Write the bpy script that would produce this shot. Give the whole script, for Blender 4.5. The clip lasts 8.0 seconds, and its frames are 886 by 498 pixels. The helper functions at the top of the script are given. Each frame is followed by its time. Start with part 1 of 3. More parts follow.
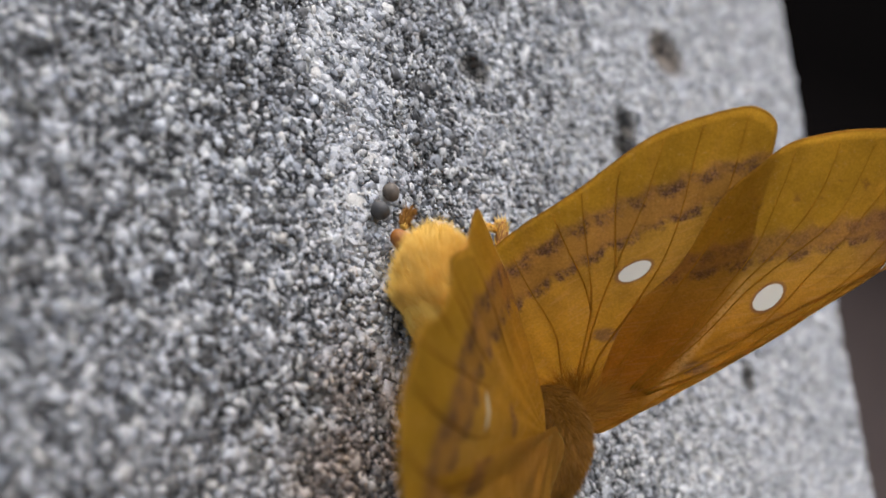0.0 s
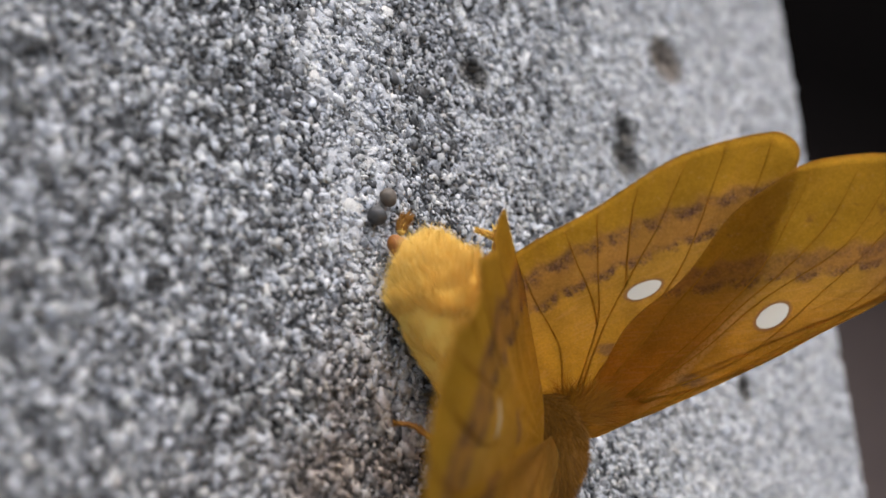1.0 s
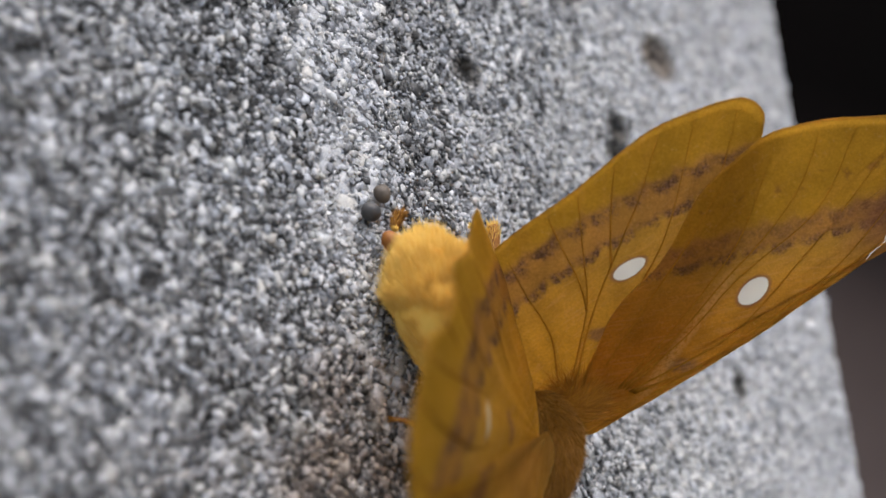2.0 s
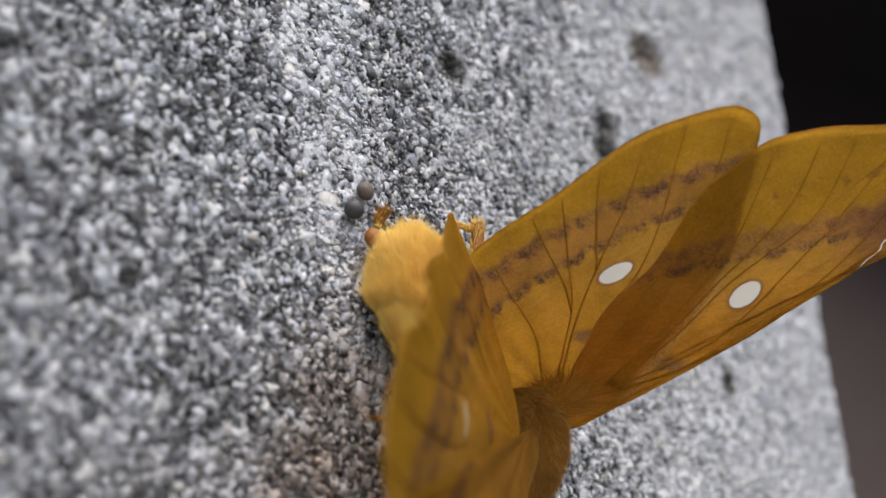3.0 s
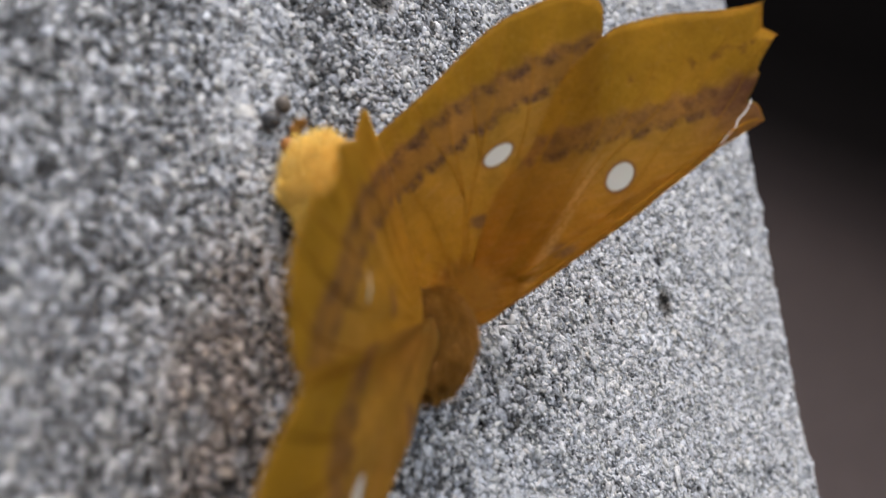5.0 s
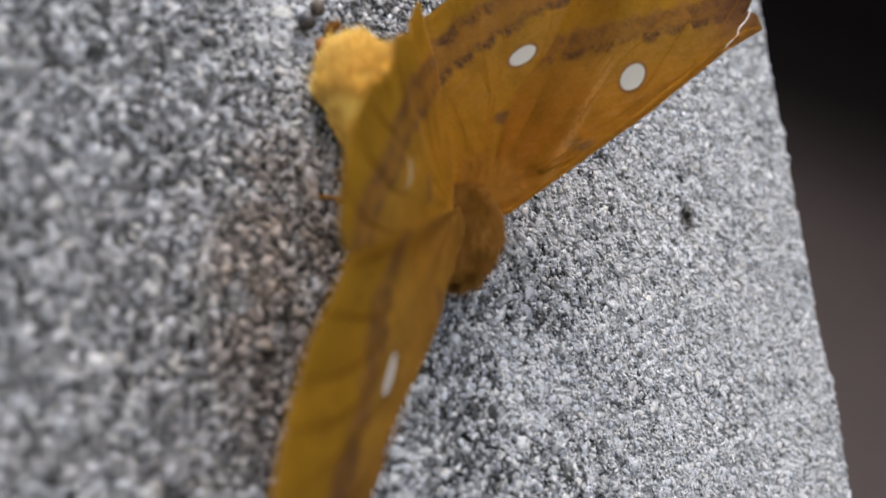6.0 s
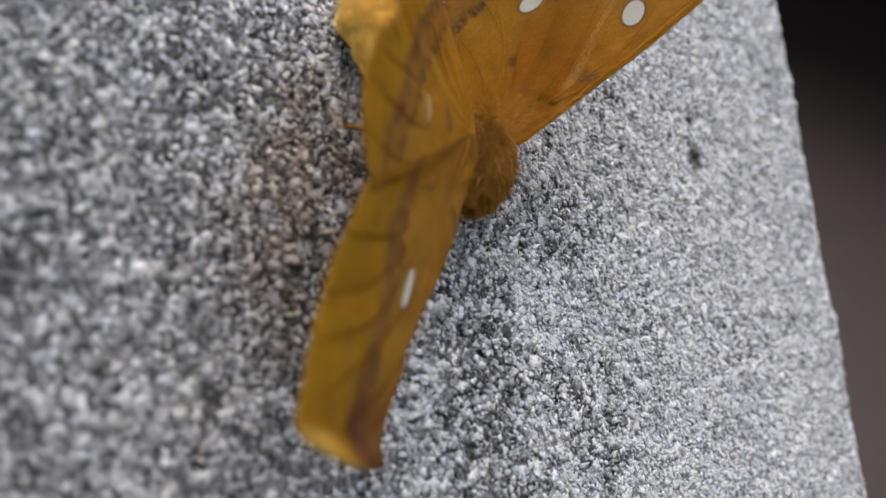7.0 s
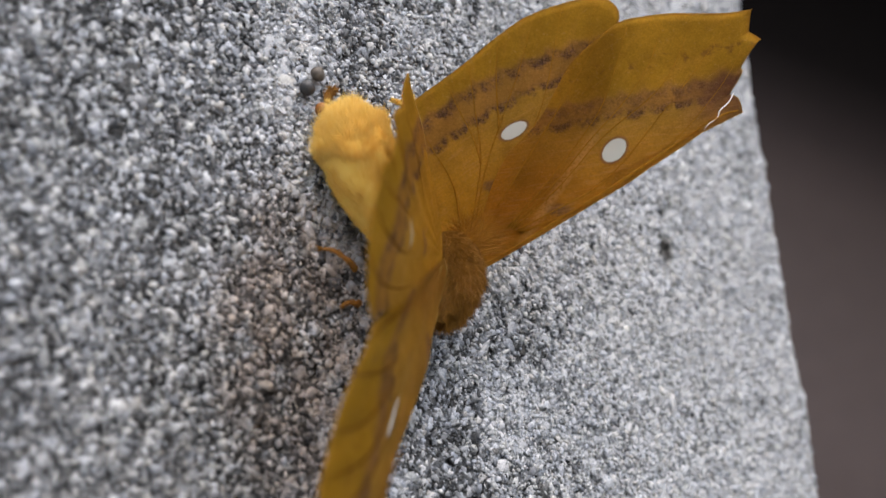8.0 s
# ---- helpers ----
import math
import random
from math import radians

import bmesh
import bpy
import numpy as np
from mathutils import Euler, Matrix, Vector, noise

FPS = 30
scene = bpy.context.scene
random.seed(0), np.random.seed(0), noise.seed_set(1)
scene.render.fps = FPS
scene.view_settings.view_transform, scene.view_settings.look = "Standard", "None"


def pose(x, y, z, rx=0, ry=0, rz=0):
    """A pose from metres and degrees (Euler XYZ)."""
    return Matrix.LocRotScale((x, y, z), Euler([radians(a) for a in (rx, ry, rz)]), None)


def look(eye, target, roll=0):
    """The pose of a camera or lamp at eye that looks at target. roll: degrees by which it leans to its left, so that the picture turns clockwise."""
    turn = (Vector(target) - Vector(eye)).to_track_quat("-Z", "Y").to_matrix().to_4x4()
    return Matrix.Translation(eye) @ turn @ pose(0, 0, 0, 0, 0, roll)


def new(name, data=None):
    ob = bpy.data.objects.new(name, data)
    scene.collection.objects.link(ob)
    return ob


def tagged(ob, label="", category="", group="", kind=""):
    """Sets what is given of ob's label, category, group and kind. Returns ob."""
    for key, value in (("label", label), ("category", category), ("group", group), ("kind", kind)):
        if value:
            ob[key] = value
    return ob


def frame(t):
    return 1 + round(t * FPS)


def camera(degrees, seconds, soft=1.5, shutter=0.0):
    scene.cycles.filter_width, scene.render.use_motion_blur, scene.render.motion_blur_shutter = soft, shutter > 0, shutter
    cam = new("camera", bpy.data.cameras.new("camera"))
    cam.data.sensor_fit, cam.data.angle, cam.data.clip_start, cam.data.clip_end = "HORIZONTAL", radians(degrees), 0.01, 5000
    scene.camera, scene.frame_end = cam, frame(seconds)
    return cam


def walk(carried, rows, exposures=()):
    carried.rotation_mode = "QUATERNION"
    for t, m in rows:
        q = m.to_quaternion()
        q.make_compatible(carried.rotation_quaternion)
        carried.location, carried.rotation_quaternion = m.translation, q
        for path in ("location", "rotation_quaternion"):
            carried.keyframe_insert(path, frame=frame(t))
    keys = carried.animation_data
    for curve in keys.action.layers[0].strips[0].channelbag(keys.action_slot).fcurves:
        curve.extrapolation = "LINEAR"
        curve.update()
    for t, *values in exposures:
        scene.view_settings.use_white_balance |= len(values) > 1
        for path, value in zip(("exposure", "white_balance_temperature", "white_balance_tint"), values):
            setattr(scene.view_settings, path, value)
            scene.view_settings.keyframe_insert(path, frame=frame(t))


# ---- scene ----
# ---- camera ----
MM = 0.001
cam = camera(38.0, 8.0, soft=1.5)
cam.data.dof.use_dof = True
cam.data.dof.aperture_fstop = 26.0
PATH = [
    (0, (-0.05957, -0.05722, -0.02696), (0.01291, 0.00586, 0.00076), -5.60),
    (0.5, (-0.05944, -0.05620, -0.02677), (0.01267, 0.00726, 0.00101), -5.06),
    (1, (-0.05919, -0.05670, -0.02643), (0.01356, 0.00603, 0.00138), -4.91),
    (1.5, (-0.05911, -0.05628, -0.02693), (0.01387, 0.00594, 0.00138), -5.37),
    (3, (-0.05808, -0.05693, -0.02737), (0.01494, 0.00522, 0.00100), -5.58),
    (3.5, (-0.05720, -0.05877, -0.02851), (0.01564, 0.00353, 0.00002), -5.98),
    (4, (-0.05589, -0.06204, -0.03137), (0.01611, 0.00101, -0.00237), -6.18),
    (4.2, (-0.05519, -0.06304, -0.03317), (0.01617, 0.00064, -0.00397), -6.21),
    (5.3, (-0.05496, -0.06812, -0.03969), (0.01435, -0.00204, -0.01090), -5.74),
    (5.5, (-0.05564, -0.06865, -0.04261), (0.01287, -0.00211, -0.01300), -6.12),
    (6, (-0.05682, -0.06833, -0.04453), (0.01152, -0.00090, -0.01654), -5.23),
    (6.5, (-0.05839, -0.07202, -0.04816), (0.00862, -0.00331, -0.02008), -5.18),
    (7, (-0.06019, -0.07198, -0.05014), (0.00703, -0.00282, -0.02373), -4.79),
    (7.5, (-0.06071, -0.07427, -0.04728), (0.00651, -0.00457, -0.02232), -4.52),
    (8, (-0.06219, -0.07962, -0.04179), (0.00470, -0.00994, -0.01588), -4.49),
]
walk(cam, [(t, look(eye, target, roll)) for t, eye, target, roll in PATH])

# the point that the lens is focused on: first beside the eggs, later out on the concrete below the moth
FOCUS = [(0, 0.089), (3.5, 0.089), (4.2, 0.091), (5.3, 0.118), (5.5, 0.119), (6, 0.114), (7, 0.113), (7.5, 0.113), (8, 0.113)]
focus = new("focus_point")
cam.data.dof.focus_object = focus
SIGHT = {t: (Vector(eye), (Vector(target) - Vector(eye)).normalized()) for t, eye, target, roll in PATH}
walk(focus, [(t, Matrix.Translation(SIGHT[t][0] + SIGHT[t][1] * d)) for t, d in FOCUS])

# ---- light: bright overcast sky ----
SUN_HEIGHT, SUN_TURN = radians(61.3), radians(196)
world = bpy.data.worlds.new("overcast_sky")
scene.world = world
world.use_nodes = True
sky = world.node_tree.nodes.new("ShaderNodeTexSky")
sky.sky_type, sky.sun_disc = "NISHITA", False
sky.sun_elevation, sky.sun_rotation = SUN_HEIGHT, SUN_TURN
sky.air_density, sky.dust_density, sky.ozone_density = 1.0, 4.0, 1.0
world.node_tree.nodes["Background"].inputs[1].default_value = 0.15
world.node_tree.links.new(sky.outputs[0], world.node_tree.nodes["Background"].inputs[0])
sun = new("sun", bpy.data.lights.new("sun", "SUN"))
sun.data.energy, sun.data.angle, sun.data.color = 0.8, radians(60), (1.0, 0.985, 0.97)
sun.matrix_world = look((-0.13, -0.46, 0.873), (0, 0, 0))
scene.view_settings.exposure = 1.35


# ---- materials ----
class Nodes:
    """A short way to write node materials."""

    def __init__(self, name):
        self.mat = bpy.data.materials.new(name)
        self.mat.use_nodes = True
        self.tree = self.mat.node_tree
        self.bsdf = self.tree.nodes["Principled BSDF"]
        self.out = self.tree.nodes["Material Output"]

    def add(self, kind, ins=(), **props):
        node = self.tree.nodes.new("ShaderNode" + kind)
        for key, value in props.items():
            if key == "op":
                node.operation = value
            elif key == "blend":
                node.blend_type = value
            elif key == "name":
                node.attribute_name = value
            elif key == "clamp":
                node.use_clamp = value
        for key, value in dict(ins).items():
            self.put(node.inputs[key], value)
        return node

    def put(self, socket, value):
        if isinstance(value, bpy.types.NodeSocket):
            self.tree.links.new(value, socket)
        else:
            socket.default_value = value

    def m(self, op, a, b=0.0, c=0.0, clamp=False):
        return self.add("Math", {0: a, 1: b, 2: c}, op=op, clamp=clamp).outputs[0]

    def mix(self, fac, a, b, blend="MIX"):
        node = self.tree.nodes.new("ShaderNodeMix")
        node.data_type, node.blend_type = "RGBA", blend
        for key, value in ((0, fac), (6, a), (7, b)):
            if isinstance(value, tuple) and len(value) == 3:
                value = (*value, 1)
            self.put(node.inputs[key], value)
        return node.outputs[2]

    def noise(self, where, scale, detail=3.0, rough=0.55):
        return self.add("TexNoise", {"Vector": where, "Scale": scale, "Detail": detail, "Roughness": rough}).outputs[0]

    def ramp(self, fac, stops):
        node = self.add("ValToRGB", {0: fac})
        els = node.color_ramp.elements
        while len(els) < len(stops):
            els.new(0.5)
        for el, (at, col) in zip(els, stops):
            el.position = at
            el.color = (*col, 1) if isinstance(col, tuple) else (col, col, col, 1)
        return node.outputs[0]

    def step(self, value, low, high):
        """0 below low, 1 above high, smooth between."""
        node = self.add("MapRange", {0: value, 1: low, 2: high, 3: 0.0, 4: 1.0})
        node.interpolation_type = "SMOOTHSTEP"
        return node.outputs[0]

    def xyz(self, where):
        return self.add("SeparateXYZ", {0: where}).outputs

    def bump(self, height, strength, dist):
        return self.add("Bump", {"Height": height, "Strength": strength, "Distance": dist}).outputs[0]

    def finish(self, color, rough=0.8, normal=None, spec=0.3, **more):
        self.put(self.bsdf.inputs["Base Color"], (*color, 1) if isinstance(color, tuple) else color)
        self.put(self.bsdf.inputs["Roughness"], rough)
        self.put(self.bsdf.inputs["Specular IOR Level"], spec)
        if normal is not None:
            self.put(self.bsdf.inputs["Normal"], normal)
        return self.mat

    def glow_through(self, color, amount, power):
        """Light that passes through a thin membrane; where it crosses two skins, each takes the root of the colour."""
        root = self.add("Gamma", {0: color, 1: power}).outputs[0]
        thin = self.add("BsdfTranslucent", {"Color": root})
        both = self.add("MixShader", {0: amount, 1: self.bsdf.outputs[0], 2: thin.outputs[0]})
        self.tree.links.new(both.outputs[0], self.out.inputs[0])
        return self.mat


def blot(n, x, z, at, size):
    """1 inside an oval of the wall's face with a soft rim, 0 outside; millimetres."""
    dx = n.m("DIVIDE", n.m("SUBTRACT", x, at[0]), size[0])
    dz = n.m("DIVIDE", n.m("SUBTRACT", z, at[1]), size[1])
    far = n.m("ADD", n.m("MULTIPLY", dx, dx), n.m("MULTIPLY", dz, dz))
    return n.m("SUBTRACT", 1.0, n.step(far, 0.35, 1.6))


def concrete(name, pick):
    """Weathered sandy concrete; pick says what tells one grain from the next."""
    n = Nodes(name)
    geo = n.add("NewGeometry")
    place = n.add("VectorMath", {0: geo.outputs["Position"], 1: (1000, 1000, 1000)}, op="MULTIPLY").outputs[0]
    x, _, z = n.xyz(place)
    broad = n.noise(place, 0.09, 3)
    patch = n.noise(place, 0.32, 4, 0.6)
    # clean, limy crust against parts grey with dirt
    lime = n.add("Attribute", name="lime").outputs["Fac"]
    clump = n.noise(place, 0.75, 3, 0.65)
    streak = blot(n, x, z, (-19.0, -9.4), (7.0, 0.55))
    clean = n.m("ADD", n.m("MULTIPLY", lime, 0.65), 0.018)
    clean = n.m("ADD", clean, n.m("MULTIPLY", streak, 0.16))
    clean = n.m("ADD", clean, n.m("MULTIPLY", n.m("SUBTRACT", broad, 0.5), 0.4))
    clean = n.m("ADD", clean, n.m("MULTIPLY", n.m("SUBTRACT", patch, 0.5), 0.55))
    clean = n.m("ADD", clean, n.m("MULTIPLY", n.m("SUBTRACT", clump, 0.5), 1.25))
    which = pick(n, geo)
    value = n.m("ADD", n.m("MULTIPLY", which, n.m("SUBTRACT", 0.86, n.m("MULTIPLY", lime, 0.24))), n.m("ADD", clean, 0.08), clamp=True)
    tone = n.ramp(value, [(0.0, (0.026, 0.026, 0.026)), (0.22, (0.085, 0.086, 0.088)), (0.45, (0.231, 0.239, 0.254)), (0.7, (0.38, 0.389, 0.406)), (1.0, (0.473, 0.479, 0.488))])
    # each grain leans to blue, tan or olive
    lean = n.m("FRACT", n.m("MULTIPLY", which, 37.7))
    tone = n.mix(0.36, tone, n.ramp(lean, [(0.0, (0.86, 0.95, 1.08)), (0.45, (0.98, 1.0, 1.0)), (0.72, (1.0, 0.98, 0.93)), (0.86, (0.95, 0.97, 0.82)), (1.0, (1.05, 0.93, 0.74))]), "MULTIPLY")
    warm = n.noise(place, 1.7, 2)
    tone = n.mix(n.m("MULTIPLY", n.step(warm, 0.58, 0.75), 0.35), tone, (0.75, 0.68, 0.58), "MULTIPLY")
    soil = n.m("MULTIPLY", blot(n, x, z, (-2.5, -23.0), (7.5, 13.0)), n.step(patch, 0.3, 0.56))
    tone = n.mix(n.m("MULTIPLY", soil, 0.7), tone, (0.6, 0.45, 0.35), "MULTIPLY")
    # darkens the pits in the colour too, on top of their own shade
    for at, size in (((32.2, 11.0), (2.0, 1.8)), ((32.4, 13.8), (1.8, 1.5)), ((12.0, 13.6), (1.8, 1.4)), ((47.2, -8.0), (1.2, 1.5))):
        tone = n.mix(n.m("MULTIPLY", n.m("MULTIPLY", blot(n, x, z, at, size), n.step(clump, 0.24, 0.44)), 0.92), tone, (0.16, 0.145, 0.125), "MULTIPLY")
    tone = n.mix(n.m("MULTIPLY", blot(n, x, z, (41.2, 23.0), (2.8, 2.3)), 0.85), tone, (0.26, 0.19, 0.13), "MULTIPLY")
    # small dark specks of lichen on the cleaner side
    lichen = n.m("MULTIPLY", n.step(n.noise(place, 0.85, 3, 0.6), 0.56, 0.66), n.step(x, 6.0, 26.0))
    lichen = n.m("MAXIMUM", lichen, n.m("MULTIPLY", n.step(n.noise(place, 1.9, 2, 0.5), 0.57, 0.66), n.step(x, 2.0, 18.0)))
    tone = n.mix(n.m("MULTIPLY", lichen, 0.85), tone, (0.3, 0.32, 0.32), "MULTIPLY")
    fine = n.noise(place, 9.0, 3)
    tone = n.mix(0.6, tone, n.ramp(fine, [(0.34, 0.4), (0.62, 1.0)]), "MULTIPLY")
    return n.finish(tone, n.ramp(patch, [(0.3, 0.75), (0.7, 0.95)]), n.bump(fine, 0.5, 0.00008), 0.25)


CONCRETE_SAND = concrete("concrete_sand", lambda n, g: g.outputs["Random Per Island"])
CONCRETE_FINE = concrete("concrete_fine", lambda n, g: n.m("SUBTRACT", n.m("MULTIPLY", g.outputs["Random Per Island"], 0.8), 0.22))
CONCRETE_GRAIN = concrete("concrete_grain", lambda n, g: n.m("ADD", n.add("ObjectInfo").outputs["Random"], 0.1))
CONCRETE_PASTE = concrete("concrete_paste", lambda n, g: n.m("ADD", n.m("MULTIPLY", n.add("Attribute", name="lime").outputs["Fac"], 0.02), n.m("MULTIPLY", n.noise(n.add("TexCoord").outputs["Object"], 1800.0, 3), 0.3)))


def plain(name, dark, light, scale, rough=0.8, spec=0.3, bump=0.3):
    n = Nodes(name)
    where = n.add("TexCoord").outputs["Object"]
    grain = n.noise(where, scale, 5)
    broad = n.noise(where, scale * 0.13, 3)
    mixed = n.m("ADD", n.m("MULTIPLY", grain, 0.5), n.m("MULTIPLY", broad, 0.5))
    tone = n.ramp(mixed, [(0.32, dark), (0.68, light)])
    return n.finish(tone, rough, n.bump(grain, bump, 0.3 / scale), spec)


# unseen ground, kept pale so that it bounces light up at the wings
GROUND = plain("bounce_ground", (0.18, 0.175, 0.165), (0.34, 0.33, 0.31), 30)


def shaded_plaster():
    """Dark brown plaster; the shade above a slanting line is painted into its colour."""
    n = Nodes("shaded_plaster")
    place = n.add("NewGeometry").outputs["Position"]
    _, y, z = n.xyz(place)
    grain = n.noise(place, 60.0, 5)
    broad = n.noise(place, 2.2, 3)
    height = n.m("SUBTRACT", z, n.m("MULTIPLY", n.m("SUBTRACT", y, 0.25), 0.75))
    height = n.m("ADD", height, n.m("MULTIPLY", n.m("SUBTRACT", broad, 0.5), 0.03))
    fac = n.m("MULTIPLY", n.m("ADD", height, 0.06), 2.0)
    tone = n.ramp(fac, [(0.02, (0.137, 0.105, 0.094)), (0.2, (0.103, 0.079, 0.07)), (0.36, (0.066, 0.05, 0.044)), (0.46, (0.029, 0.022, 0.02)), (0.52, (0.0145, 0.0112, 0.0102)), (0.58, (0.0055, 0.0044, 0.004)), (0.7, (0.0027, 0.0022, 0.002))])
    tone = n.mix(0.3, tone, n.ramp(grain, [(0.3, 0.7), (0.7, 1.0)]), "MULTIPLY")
    return n.finish(tone, 0.95, n.bump(grain, 0.3, 0.003), 0.02)


SHADED_WALL = shaded_plaster()
EGG_GREY = plain("egg_grey", (0.022, 0.022, 0.024), (0.048, 0.047, 0.046), 2500, 0.55, 0.4)
EGG_BROWN = plain("egg_brown", (0.05, 0.041, 0.033), (0.11, 0.09, 0.07), 2500, 0.6, 0.4)
LEG = plain("leg_scales", (0.15, 0.06, 0.01), (0.3, 0.13, 0.02), 3000, 0.7)
OVIPOSITOR = plain("amber_skin", (0.1, 0.035, 0.005), (0.24, 0.085, 0.01), 1500, 0.55, 0.3)


def fur(name, root, tip):
    n = Nodes(name)
    pick = n.add("NewGeometry").outputs["Random Per Island"]
    where = n.noise(n.add("TexCoord").outputs["Object"], 420.0, 3)
    tone = n.ramp(n.m("ADD", n.m("MULTIPLY", pick, 0.6), n.m("MULTIPLY", where, 0.4)), [(0.2, root), (0.75, tip)])
    n.finish(tone, 0.6, None, 0.25)
    return n.glow_through(tone, 0.35, 1.0)


FUR_YELLOW = fur("yellow_fur", (0.7, 0.425, 0.065), (0.82, 0.62, 0.19))
FUR_ORANGE = fur("orange_fur", (0.27, 0.108, 0.008), (0.47, 0.205, 0.015))
FUR_BROWN = fur("brown_fur", (0.14, 0.058, 0.007), (0.33, 0.155, 0.02))
SKIN_YELLOW = plain("yellow_skin", (0.64, 0.4, 0.075), (0.76, 0.54, 0.14), 900, 0.9, 0.05)
SKIN_BROWN = plain("brown_skin", (0.2, 0.09, 0.01), (0.32, 0.16, 0.02), 900)

PX = {1: 0.0483, -1: 0.057}  # wing pattern unit on either side, millimetres


def wing_coat(name, side, hind):
    """Scales of a wing: ochre ground, purple-brown bands, a white spot and veins of colour. side: 1 or -1, mirrored."""
    n = Nodes(name)
    where = n.add("TexCoord").outputs["Object"]
    scaled = n.add("VectorMath", {0: where, 1: (side * 1000 / PX[side], 1000 / PX[side], 1000 / PX[side])}, op="MULTIPLY").outputs[0]
    u, v, _ = n.xyz(scaled)
    blur = n.noise(where, 900.0, 4, 0.6)
    broad = n.noise(where, 230.0, 3)
    speck = n.noise(where, 6000.0, 2)
    far = n.m("SQRT", n.m("ADD", n.m("MULTIPLY", u, u), n.m("MULTIPLY", v, v)))
    turn = n.m("ARCTAN2", v, u)
    if hind:
        along = n.m("ADD", n.m("MULTIPLY", u, 0.834), n.m("MULTIPLY", v, 0.551))
        across = n.m("ADD", n.m("MULTIPLY", u, -0.551), n.m("MULTIPLY", v, 0.834))
        bow = n.m("SUBTRACT", along, 90.0)
        across = n.m("ADD", across, n.m("MULTIPLY", n.m("MULTIPLY", bow, bow), 0.0007))
        first, second = (184.0, 229.0) if side > 0 else (157.0, 197.0)
        spot, radii, lean = ((73.0, 203.0), (25.0, 12.0), 0.5) if side > 0 else ((69.0, 189.0), (23.0, 5.0), 0.1)
    else:
        along = n.m("ADD", n.m("MULTIPLY", u, 0.977), n.m("MULTIPLY", v, 0.212))
        across = n.m("ADD", n.m("MULTIPLY", u, -0.212), n.m("MULTIPLY", v, 0.977))
        first, second = (181.0, 206.0) if side > 0 else (184.0, 206.0)
        spot, radii, lean = ((243.0, 176.0), (25.0, 17.5), 0.78) if side > 0 else ((263.0, 194.0), (26.0, 15.0), 0.3)
    # scallops of the bands, one between each pair of veins
    wave = n.m("MULTIPLY", n.m("ABSOLUTE", n.m("SINE", n.m("ADD", n.m("MULTIPLY", along, 0.068), n.m("MULTIPLY", broad, 3.0)))), 9.0)
    grain = n.noise(where, 3200.0, 3, 0.7)
    rough = n.m("ADD", n.m("MULTIPLY", n.m("SUBTRACT", blur, 0.5), 20.0), n.m("MULTIPLY", n.m("SUBTRACT", grain, 0.5), 14.0))
    shift = n.m("ADD", across, n.m("ADD", wave, rough))
    base = n.mix(n.step(far, 40.0, 300.0), (0.5, 0.238, 0.018) if side > 0 else (0.47, 0.235, 0.02), (0.42, 0.228, 0.034))
    if not hind:
        base = n.mix(n.m("SUBTRACT", 1.0, n.step(across, 40.0, 190.0)), base, (0.44, 0.19, 0.016) if side > 0 else (0.36, 0.185, 0.03))
    rim = n.step(shift, second + 4.0, second + 30.0)
    tone = n.mix(rim, base, (0.4, 0.215, 0.018))
    # rose-brown dust between the two lines, greyer around the outer one
    between = n.m("MULTIPLY", n.step(shift, first - 2.0, first + 8.0), n.m("SUBTRACT", 1.0, n.step(shift, second + 6.0, second + 22.0)))
    tone = n.mix(n.m("MULTIPLY", n.m("MULTIPLY", between, n.ramp(broad, [(0.3, 0.55), (0.6, 1.0)])), 0.62), tone, (0.33, 0.15, 0.045))
    patchy = n.m("MULTIPLY", n.step(n.m("ADD", n.m("MULTIPLY", grain, 0.6), n.m("MULTIPLY", blur, 0.4)), 0.36, 0.56), n.m("ADD", n.m("MULTIPLY", n.step(wave, 1.0, 6.0), 0.6), 0.4))
    # dark scales sprinkled over the lines
    dusk = n.ramp(speck, [(0.36, (0.035, 0.02, 0.018)), (0.56, (0.12, 0.066, 0.05)), (0.7, (0.24, 0.125, 0.08))])
    line = n.m("SUBTRACT", 1.0, n.step(n.m("ABSOLUTE", n.m("SUBTRACT", shift, first + 5.0)), 3.0, 12.0))
    tone = n.mix(n.m("MULTIPLY", n.m("MULTIPLY", line, patchy), 0.9 if hind or side < 0 else 0.8), tone, dusk)
    cloud = n.m("MULTIPLY", n.step(shift, second - 12.0, second + 2.0), n.m("SUBTRACT", 1.0, n.step(shift, second + 8.0, second + 19.0)))
    tone = n.mix(n.m("MULTIPLY", n.m("MULTIPLY", cloud, patchy), 0.92 if hind else 0.6 if side > 0 else 0.85), tone, dusk)
    if not hind:
        far_row = n.m("ABSOLUTE", n.m("SUBTRACT", shift, second + 62.0))
        dots = n.m("MULTIPLY", n.m("SUBTRACT", 1.0, n.step(far_row, 3.0, 12.0)), n.step(blur, 0.52, 0.62))
        tone = n.mix(n.m("MULTIPLY", dots, 0.75), tone, (0.14, 0.06, 0.02))
    if not hind:
        # purple-brown dust that widens towards the wing's tip
        tip = n.m("MULTIPLY", n.step(u, 330.0, 440.0), n.m("MULTIPLY", n.step(shift, 120.0, 165.0), n.m("SUBTRACT", 1.0, n.step(shift, 205.0, 245.0))))
        tone = n.mix(n.m("MULTIPLY", tip, 0.75), tone, (0.12, 0.045, 0.037))
